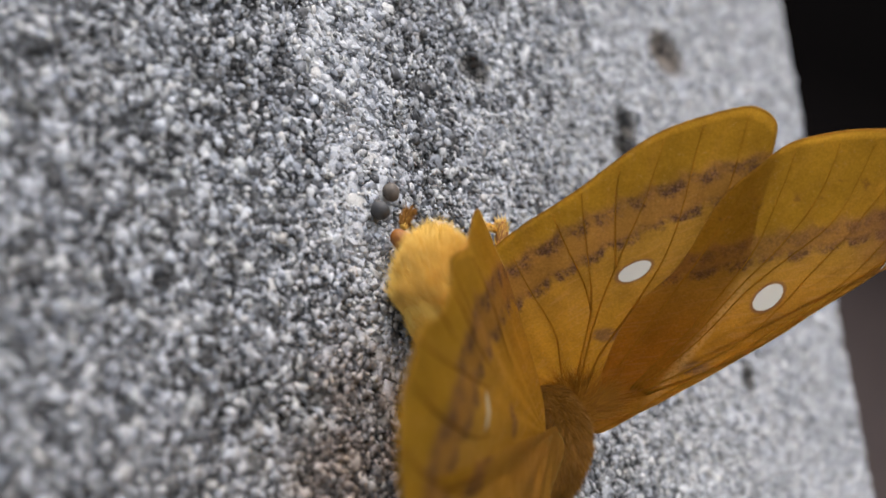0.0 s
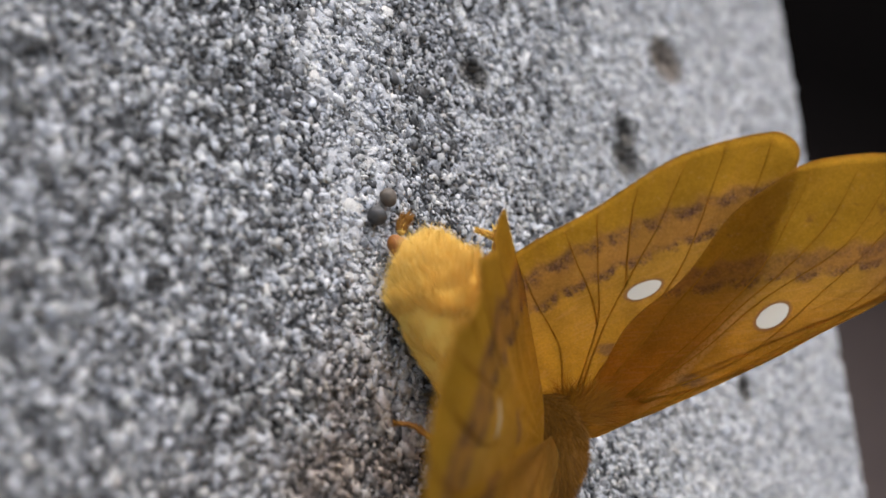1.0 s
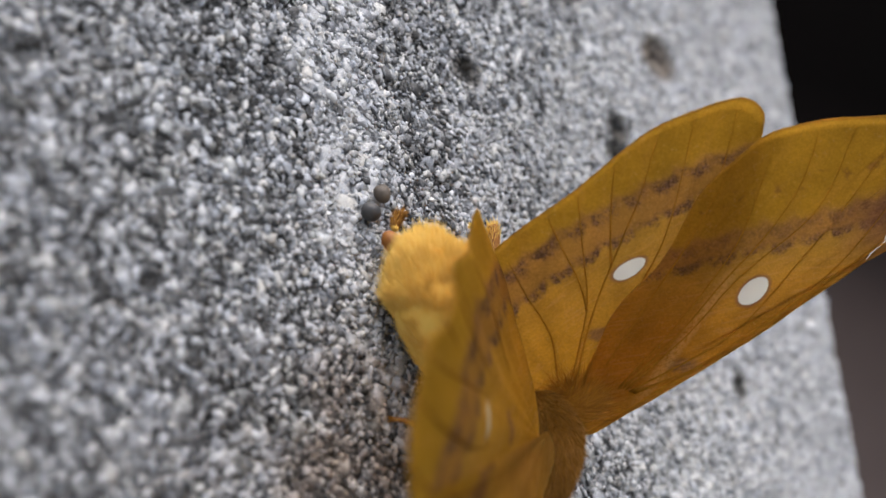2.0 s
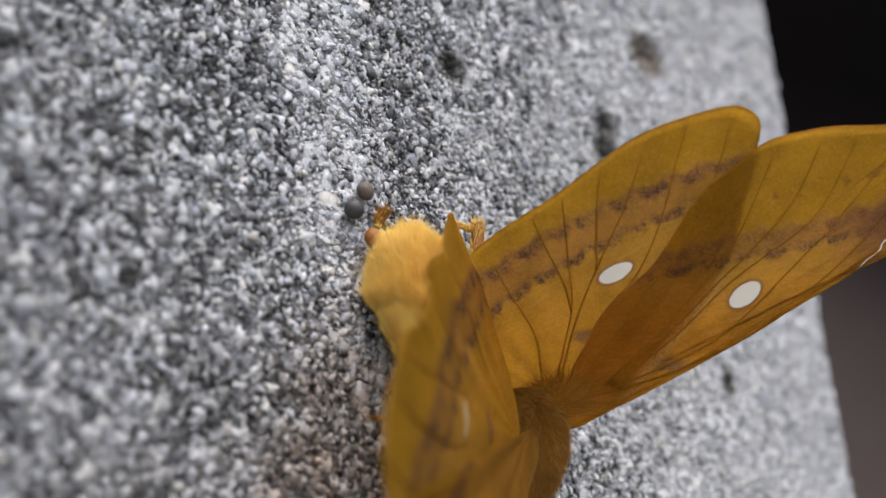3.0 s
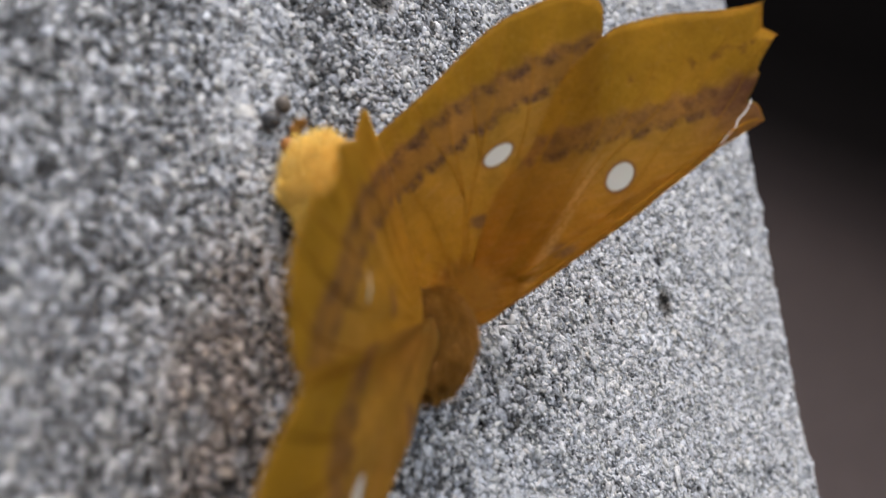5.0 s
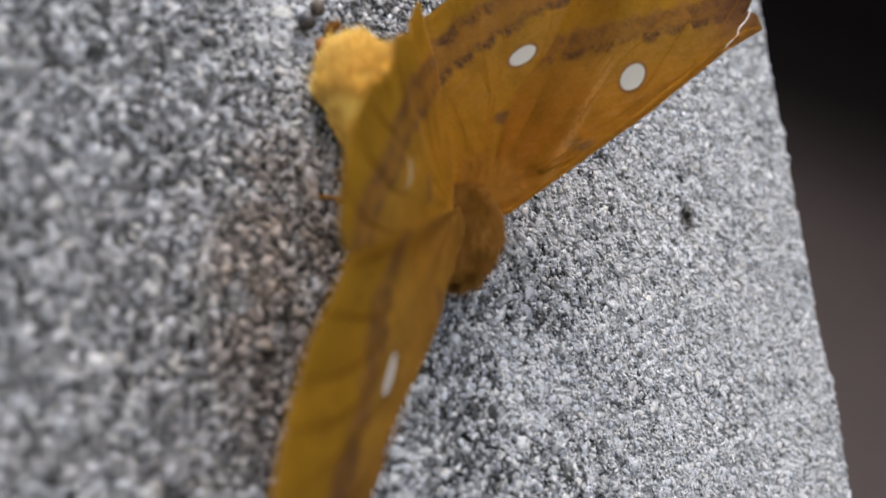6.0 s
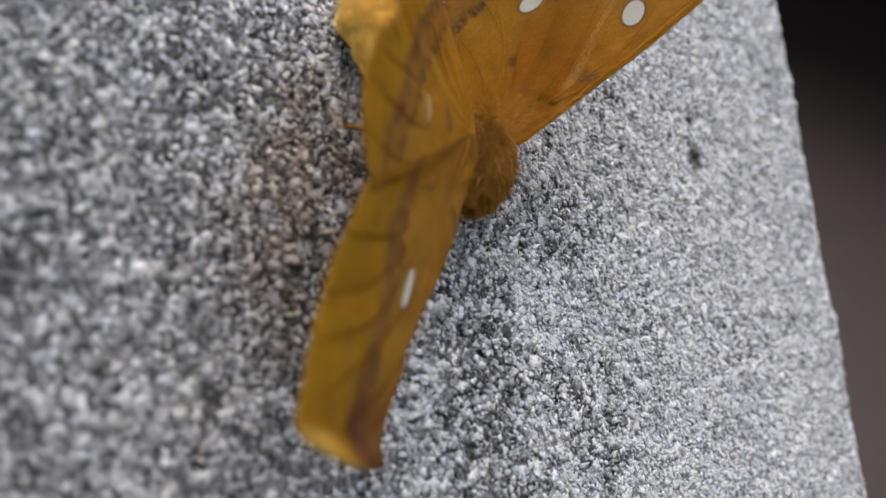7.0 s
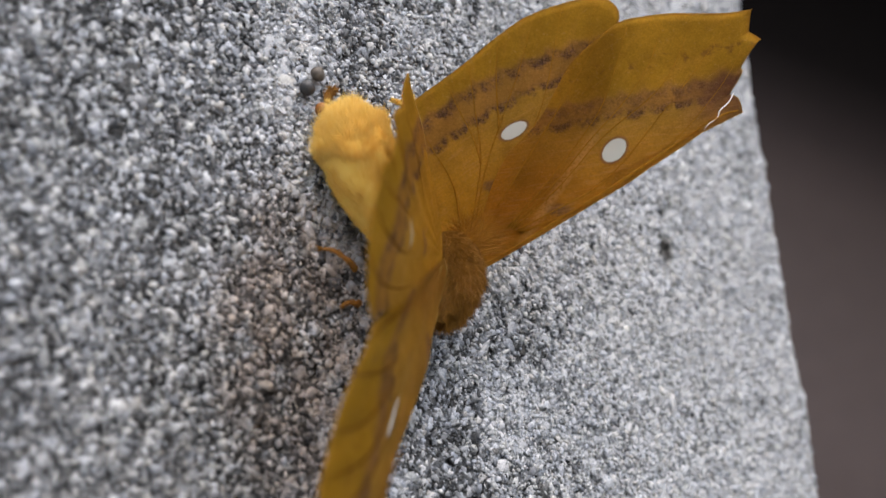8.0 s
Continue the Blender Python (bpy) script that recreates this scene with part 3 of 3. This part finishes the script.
LEGS = {
    "upper": [(6.9, -2.6, -9.0), (7.5, -3.4, -5.0), (7.9, -3.9, -2.2), (8.0, -4.0, -1.0), (8.0, -4.0, -0.7)],
    "claw": [(7.9, -3.9, -1.3), (7.3, -3.5, -1.0), (6.7, -3.1, -0.7)],
    "lower": [(3.1, -1.1, -15.7), (2.7, -1.3, -15.4), (2.1, -1.4, -15.0), (1.0, -0.9, -14.2), (0.2, -0.2, -14.0)],
    "hind": [(3.7, -0.7, -18.2), (3.3, -0.9, -18.4), (2.7, -0.6, -18.3), (2.2, -0.2, -18.6)],
}
for kind, path in LEGS.items():
    thick = 0.52 if kind == "upper" else 0.2
    leg = part("leg", tube([here(*p) for p in path], [thick * MM, thick * 1.1 * MM, thick * 0.9 * MM, thick * 0.85 * MM, thick * (0.7 if kind == "upper" else 0.4) * MM], 10, 30), LEG, moth, "thin ochre leg gripping the concrete")
    tagged(part_mesh("leg_fur", coat_of_hair(rng, path, [thick, thick, thick * 0.8, thick * 0.6, thick * 0.4], 0.8, 700, 0.8 * thick + 0.1, 0.03, 0.35), FUR_YELLOW if kind in ("upper", "claw") else FUR_BROWN, leg), kind="stuff")

# outlines of the wings in pattern units from the wing's root: along the span and towards the tail
FORE_RIM = [(3, -2), (17, -40), (74, -9), (155, 44), (251, 106), (357, 179), (434, 236), (470, 250), (472, 252), (464, 274), (449, 281), (448, 282), (467, 319), (465, 330), (479, 356), (495, 379), (496, 381), (475, 392), (474, 394), (477, 429), (476, 431), (431, 423), (381, 420), (332, 418), (285, 411), (239, 399), (200, 369), (152, 318), (104, 223), (41, 141)]
FORE_RIM_LEFT = [(10, 2), (16, -36), (68, -6), (149, 50), (242, 115), (349, 187), (431, 239), (466, 252), (478, 275), (484, 310), (488, 350), (485, 390), (476, 418), (458, 430), (430, 427), (378, 422), (328, 409), (278, 400), (230, 387), (190, 371), (165, 318), (130, 225), (80, 120)]
HIND_RIM = [(-2, -3), (80, 6), (141, 75), (191, 154), (230, 223), (246, 313), (260, 381), (260, 406), (242, 424), (214, 430), (152, 417), (95, 397), (45, 365), (-4, 327), (-48, 295), (-88, 268), (-119, 240), (-131, 207), (-136, 151), (-124, 92), (-84, 35), (-39, -6)]
HIND_RIM_LEFT = [(0, 3), (70, 20), (120, 75), (165, 150), (200, 232), (235, 300), (268, 352), (246, 392), (190, 422), (125, 400), (84, 378), (47, 336), (-8, 307), (-58, 281), (-98, 241), (-136, 215), (-164, 208), (-182, 198), (-196, 172), (-196, 146), (-180, 118), (-154, 76), (-98, 32), (-34, 2)]
FORE_VEINS = [
    [(60, 32), (135, 130), (185, 200), (218, 258), (236, 320), (252, 391)],
    [(66, 32), (145, 124), (200, 196), (255, 262), (296, 330), (316, 400)],
    [(70, 30), (150, 112), (205, 182), (244, 222), (300, 270), (340, 325), (368, 408)],
    [(76, 28), (150, 72), (215, 110), (268, 164), (302, 212), (335, 258), (391, 335), (424, 392)],
    [(80, 26), (235, 96), (343, 187), (427, 290), (462, 360)],
    [(84, 24), (260, 112), (380, 208), (452, 268)],
    [(40, 70), (90, 160), (135, 240), (172, 310), (200, 365)],
]
HIND_VEINS = [
    [(-20, 20), (-26, 48), (-34, 104), (-53, 145), (-72, 176), (-96, 226)],
    [(-6, 20), (-1, 57), (14, 146), (10, 203), (4, 249), (-1, 294), (-4, 318)],
    [(0, 20), (7, 67), (24, 145), (47, 208), (66, 262), (84, 308), (108, 392)],
    [(14, 146), (2, 190), (-22, 240), (-44, 290)],
    [(47, 208), (44, 270), (44, 320), (48, 352)],
    [(10, 24), (28, 76), (74, 150), (112, 216), (134, 285), (146, 341), (160, 412)],
    [(24, 20), (90, 110), (156, 205), (196, 300), (222, 424)],
]
# how each wing curls: factors of uu, uv, vv, uuu and vvv, with u and v in hundreds of double pattern units
CURL = {
    (1, False): (-13.03, -5.33, 7.97, 2.98, -4.17),
    (1, True): (-2.76, -2.97, -1.42, -4.06, -1.46),
    (-1, False): (1.22, -18.95, 8.71, 1.75, -2.40),
    (-1, True): (-8.45, -1.08, 5.69, -2.11, 0.81),
}


def wing_lift(u, v, hind, side=1):
    """Height of the cupped, pleated membrane over its plane, pattern units."""
    far, turn = math.hypot(u, v), math.atan2(v, u)
    cup = (0.00017 if hind else 0.00010) * far * far * (0.3 if side > 0 else 0.1)
    pleat = (2.0 if side > 0 else 3.0) * math.sin(turn * (17 if hind else 19)) * min(far / 260, 1)
    soft = 6 * noise.noise(Vector((u * 0.009, v * 0.009, 5 if hind else 9))) * min(far / 120, 1)
    droop = 0.0
    if hind:
        droop = (-0.0006 if side > 0 else -0.00005) * max(0, -u + 10) ** 2
    a, b, c, d, e = CURL[side, bool(hind)]
    p, q = u / 200, v / 200
    curl = a * p * p + b * p * q + c * q * q + d * p**3 + e * q**3
    if side < 0 and not hind:
        curl += 0.02 * max(0, u - 444) ** 2
    return curl + cup + pleat + soft + droop + ((-8 if hind else 3) if side > 0 else (-8 if hind else 10))


def wing(side, hind):
    """One wing with its membrane, veins and fringe. side: 1 or -1."""
    rim = spline({(1, False): FORE_RIM, (-1, False): FORE_RIM_LEFT, (1, True): HIND_RIM, (-1, True): HIND_RIM_LEFT}[side, hind], 240, closed=True)
    rings, n = 22, len(rim)
    k = PX[side] * MM
    bm = bmesh.new()
    sheets = []
    for thick in (0.4, -0.4):
        rows = []
        for r in range(1, rings + 1):
            q = (r / rings) ** 0.8
            rows.append([bm.verts.new((side * u * q * k, v * q * k, (wing_lift(u * q, v * q, hind, side) + thick) * k)) for u, v in rim])
        mid = bm.verts.new((0, 0, (wing_lift(0.0, 0.0, hind, side) + thick) * k))
        sheets.append((mid, rows))
    for mid, rows in sheets:
        for i in range(n):
            bm.faces.new((mid, rows[0][i], rows[0][(i + 1) % n]))
        for a, b in zip(rows, rows[1:]):
            for i in range(n):
                bm.faces.new((a[i], b[i], b[(i + 1) % n], a[(i + 1) % n]))
    for i in range(n):
        a, b = sheets[0][1][-1], sheets[1][1][-1]
        bm.faces.new((a[i], b[i], b[(i + 1) % n], a[(i + 1) % n]))
    bmesh.ops.recalc_face_normals(bm, faces=bm.faces)
    name = "hindwing" if hind else "forewing"
    ob = part(name, bm, COAT[side, hind], moth, "ochre wing with purple-brown bands and a white spot" if hind else "ochre-brown wing with a frayed tip and a white spot")
    for way in HIND_VEINS if hind else FORE_VEINS:
        line = [(side * u * k, v * k, wing_lift(u, v, hind, side) * k) for u, v in spline(way, 14)[0 if side > 0 else 5:]]
        wide = 1.45 if side > 0 else 2.3
        part("vein", tube(line, [wide * (1.2 if side > 0 else 0.2) * k, wide * 0.8 * k, wide * 0.4 * k], 6, 20), VEIN if side > 0 else VEIN_SHADED, ob)
    hem = bmesh.new()
    edge = [[hem.verts.new((side * u * q * k, v * q * k, (wing_lift(u * q, v * q, hind, side) + up) * k)) for u, v in rim] for q, up in ((0.9965, 0.8), (1.0015, 0.0), (0.9965, -0.8))]
    for a, b in zip(edge, edge[1:]):
        for i in range(n):
            hem.faces.new((a[i], b[i], b[(i + 1) % n], a[(i + 1) % n]))
    bmesh.ops.recalc_face_normals(hem, faces=hem.faces)
    part("fringe", hem, EDGE, ob, "thin brown fringe along the wing's edge")
    if not hind and side > 0:
        line = [(side * u * k, v * k, wing_lift(u, v, hind, side) * k) for u, v in ((14, -37), (70, -5), (150, 51), (245, 113), (350, 187), (430, 241), (465, 254))]
        part("leading_edge", tube(line, [1.8 * k, 2.6 * k, 2.4 * k, 1.6 * k], 8, 40), VEIN, ob, "dark stiff leading edge")
    return ob


def root_hair(rng, hind, count, low, high):
    """Fine hair that fans out from a wing's root over its membrane, between two directions in degrees."""
    k = PX[1] * MM
    way = np.radians(rng.uniform(low, high, count))
    start = rng.uniform(-14, 30, count)
    u, v = start * np.cos(way) + rng.normal(0, 12, count), start * np.sin(way) + rng.normal(0, 9, count)
    far = rng.uniform(10, 44, count) * rng.uniform(0.5, 1, count)
    way = way + rng.normal(0, 0.16, count)
    lift = np.array([wing_lift(a, b, hind) for a, b in zip(u, v)])
    root = np.stack([u, v, lift + 0.4], 1) * k
    tip = root + np.stack([far * np.cos(way), far * np.sin(way), rng.uniform(0.2, 2, count)], 1) * k
    side = np.stack([-np.sin(way), np.cos(way), rng.normal(0, 0.5, count)], 1) * 0.016 * MM
    mid = (root + tip) / 2 + np.stack([0 * u, 0 * u, rng.uniform(0.2, 1.5, count)], 1) * k
    verts = np.stack([root - side, root + side, mid + side * 0.7, mid - side * 0.7, tip], 1)
    tri = np.array([[0, 1, 2], [0, 2, 3], [3, 2, 4]])[None] + (np.arange(count) * 5)[:, None, None]
    return mesh_from(verts.reshape(-1, 3), tri.reshape(-1, 3))


forewing_a, hindwing_a = wing(1, False), wing(1, True)
rng = np.random.default_rng(31)
for thing, hind, low, high in ((hindwing_a, True, 60, 165), (forewing_a, False, -5, 80)):
    tagged(part_mesh("root_fur", root_hair(rng, hind, 2200, low, high), FUR_ORANGE, thing, "orange-brown hair over the wing's root"), kind="stuff")
TEAR = [(454, 284), (447, 268), (431, 252), (428, 241), (412, 228), (404, 217)]
tear = [(u * PX[1] * MM, v * PX[1] * MM, (wing_lift(u, v, False) + 0.8) * PX[1] * MM) for u, v in TEAR]
part("tear", tube(tear, [1.0 * PX[1] * MM, 1.1 * PX[1] * MM, 1.0 * PX[1] * MM, 0.4 * PX[1] * MM], 6, 20), TORN, forewing_a, "pale torn edge near the frayed tip")
forewing_b, hindwing_b = wing(-1, False), wing(-1, True)


# ---- eggs stuck beside the tip of the abdomen ----
def egg(at, turn, size, material, label):
    bm = bmesh.new()
    bmesh.ops.create_icosphere(bm, subdivisions=3, radius=1)
    for p in bm.verts:
        p.co += p.co.normalized() * noise.noise(p.co * 2.2) * 0.05
        dent = max(0.0, p.co.z - 0.75)
        p.co = Vector((p.co.x * size[0], p.co.y * size[1], (p.co.z - dent * 0.5) * size[2])) * MM
    ob = part("egg", bm, material, None)
    ob.matrix_world = pose(*(v * MM for v in at), *turn)
    return tagged(ob, label, "egg", group="eggs by the moth")


egg((-0.5, -0.62, -0.3), (0, 25, 20), (0.74, 0.66, 0.6), EGG_GREY, "small smooth dark grey egg stuck to the concrete")
egg((0.66, -0.66, 1.22), (0, -35, 10), (0.6, 0.56, 0.7), EGG_BROWN, "small brownish grey egg stuck to the concrete")

# ---- single grains of the face, in the stretch beside the eggs ----
rng = np.random.default_rng(23)
stones = []
for i in range(8):
    bm = bmesh.new()
    bmesh.ops.create_icosphere(bm, subdivisions=1, radius=1)
    for p in bm.verts:
        p.co = Vector((p.co.x * rng.uniform(0.5, 1.4), p.co.y * rng.uniform(0.5, 1.2), p.co.z * rng.uniform(0.5, 1.4)))
    me = bpy.data.meshes.new("grain")
    bm.to_mesh(me)
    bm.free()
    me.materials.append(CONCRETE_GRAIN)
    stones.append(me)
spots_s, spots_z = scatter(rng, 1.0, -16, 1.5, -3, 14)
for a, b in list(zip(spots_s, spots_z))[:290]:
    r = float(np.clip(rng.lognormal(math.log(0.3), 0.22), 0.2, 0.48))
    if math.hypot(a - 0.3, b - 0.3) < 2.0:
        continue
    place, out = face_at(a, b)
    ob = new("grain", stones[rng.integers(8)])
    ob.parent = post
    turn = Euler(rng.uniform(0, 6.28, 3)).to_quaternion()
    ob.matrix_local = Matrix.LocRotScale(Vector(place * MM) + Vector(out) * (-relief([a], [b])[0] - 0.08) * MM, turn, (r * MM,) * 3)

# ---- beat of the wings: seconds, place in millimetres, turn in degrees ----
FORE_A = [
    (0, 13.52, -5.36, -13.68, 128.14, 6.03, -43.47),
    (0.5, 13.56, -5.37, -13.35, 123, 10.36, -45.25),
    (1, 13.42, -5.31, -13.31, 131.39, 9.57, -44.73),
    (1.5, 13.41, -5.23, -13.49, 126.36, 4.75, -45.48),
    (3, 13.56, -5.17, -13.17, 131.4, 6.1, -44.04),
    (3.5, 13.67, -5.48, -13.51, 134.03, 12.49, -42.73),
    (4, 13.61, -5.2, -13.32, 128.86, 10.46, -43.71),
    (4.2, 13.91, -5.76, -13.61, 140.53, 16.87, -47.88),
    (5.3, 13.13, -4.93, -12.77, 108.59, -0.53, -40.69),
    (5.5, 13.11, -4.99, -12.66, 110.25, 0.73, -39.1),
    (6, 13.13, -5, -12.75, 108.72, 0.68, -38.2),
    (6.5, 13.3, -5.01, -12.96, 115.33, 7.58, -40.73),
    (7, 13.19, -5.04, -12.7, 105.23, -1.9, -36.27),
    (7.3, 13.9, -5.68, -13.26, 119.22, 13.24, -44.01),
    (7.5, 13.15, -4.89, -12.85, 105.26, 10.23, -46.5),
    (8, 13.19, -4.82, -13.15, 114.77, 5.5, -39.31),
]
HIND_A = [
    (0, 13.34, -4.92, -13.35, 127.81, 4.59, -48.03),
    (0.5, 13.34, -4.81, -13.49, 124.27, 6.71, -47.43),
    (1, 13.58, -4.98, -13.39, 135.05, 4.85, -44.6),
    (1.5, 13.36, -5.31, -13.12, 130.64, -1.55, -39.97),
    (3, 13.61, -5.05, -13.19, 132.38, 2.94, -46.62),
    (3.5, 13.77, -4.64, -13.9, 135.48, 9.69, -45.21),
    (4, 13.71, -4.56, -13.32, 133.76, 5.8, -42.41),
    (4.2, 13.34, -4.36, -13.12, 141.59, 16.37, -50.61),
    (5.3, 13.28, -5.51, -12.51, 111.1, -8.36, -38.85),
    (5.5, 13.27, -5.46, -12.44, 113.21, -7.61, -37.42),
    (6, 13.01, -5.08, -12.36, 110.42, -2.52, -37.63),
    (6.5, 13.34, -4.93, -13.11, 115.59, 3.24, -42.55),
    (7, 13.37, -5.07, -12.93, 106.8, -5.7, -36.25),
    (7.3, 13.49, -5.2, -13.01, 105.24, 10.42, -39.78),
    (7.5, 13.01, -4.71, -12.98, 107.78, 4.85, -45.62),
    (8, 13.56, -4.68, -13.21, 115.26, 2.61, -42.33),
]
FORE_B = [
    (0, 6.97, -6.71, -15.48, 115.01, -75.05, -3.06),
    (0.5, 6.97, -6.71, -15.48, 116.03, -74.9, -3.49),
    (1, 6.97, -6.71, -15.49, 114.23, -76.5, 0.98),
    (1.5, 6.97, -6.71, -15.48, 118.91, -75.47, -3.64),
    (3, 6.97, -6.71, -15.49, 114.89, -76.59, -0.79),
    (3.5, 6.97, -6.71, -15.48, 114.29, -77.05, 6.94),
    (4, 6.97, -6.71, -15.48, 112.22, -79.89, 8.85),
    (4.2, 6.98, -6.72, -15.49, 116.68, -79.96, 4.43),
    (5.3, 6.87, -6.6, -15.52, 141.12, -79.24, -19.78),
    (5.5, 6.81, -6.54, -15.49, 150.66, -80.62, -29.89),
    (6, 6.94, -6.65, -15.57, 154.84, -80.48, -32.19),
    (6.5, 7.09, -6.78, -15.63, 172.12, -80.15, -45.68),
    (7, 6.73, -6.63, -15.37, 170.49, -81.35, -48.27),
    (7.3, 7.58, -7.36, -15.6, 178.55, -79.92, -48.26),
    (7.5, 6.82, -6.6, -15.47, 171.62, -81.69, -45.74),
    (8, 7.01, -6.76, -15.5, 162.83, -80, -32.9),
]
HIND_B = [
    (0, 7.29, -6.82, -15.89, 79.05, -68.66, 29.85),
    (0.5, 7.22, -6.75, -15.73, 75.6, -69.06, 33.27),
    (1, 7.47, -6.88, -15.77, 94.73, -69.38, 19.01),
    (1.5, 7.45, -6.88, -15.72, 89.08, -71.05, 22.94),
    (3, 7.31, -6.71, -16.09, 76.8, -69.77, 33.77),
    (3.5, 6.98, -6.27, -15.64, 86.92, -69.7, 32.58),
    (4, 7.14, -6.35, -15.55, 96.73, -69.12, 24.36),
    (4.2, 6.86, -6.2, -15.49, 88.62, -70.15, 30.45),
    (5.3, 8.47, -6.04, -15.24, 77.38, -72.61, 37.62),
    (5.5, 8.61, -5.8, -14.97, 73.01, -75.27, 42),
    (6, 8.67, -5.7, -15.06, 101.9, -74.08, 17.94),
    (6.5, 9.08, -5.9, -14.8, 81.79, -77.95, 37.35),
    (7, 9.12, -5.98, -14.76, 78.28, -78.05, 37.33),
    (7.3, 9.26, -5.95, -15.15, 72.31, -84.48, 49.29),
    (7.5, 8.97, -5.83, -14.82, 74.15, -77.45, 44.23),
    (8, 9.18, -5.74, -14.72, 88.87, -75.45, 34.59),
]


def beat(rows):
    return [(t, pose((x - BASE.x) * MM, (y - BASE.y) * MM, (z - BASE.z) * MM, rx, ry, rz)) for t, x, y, z, rx, ry, rz in rows]


def motions():
    walk(forewing_a, beat(FORE_A))
    walk(hindwing_a, beat(HIND_A))
    walk(forewing_b, beat(FORE_B))
    walk(hindwing_b, beat(HIND_B))


motions()
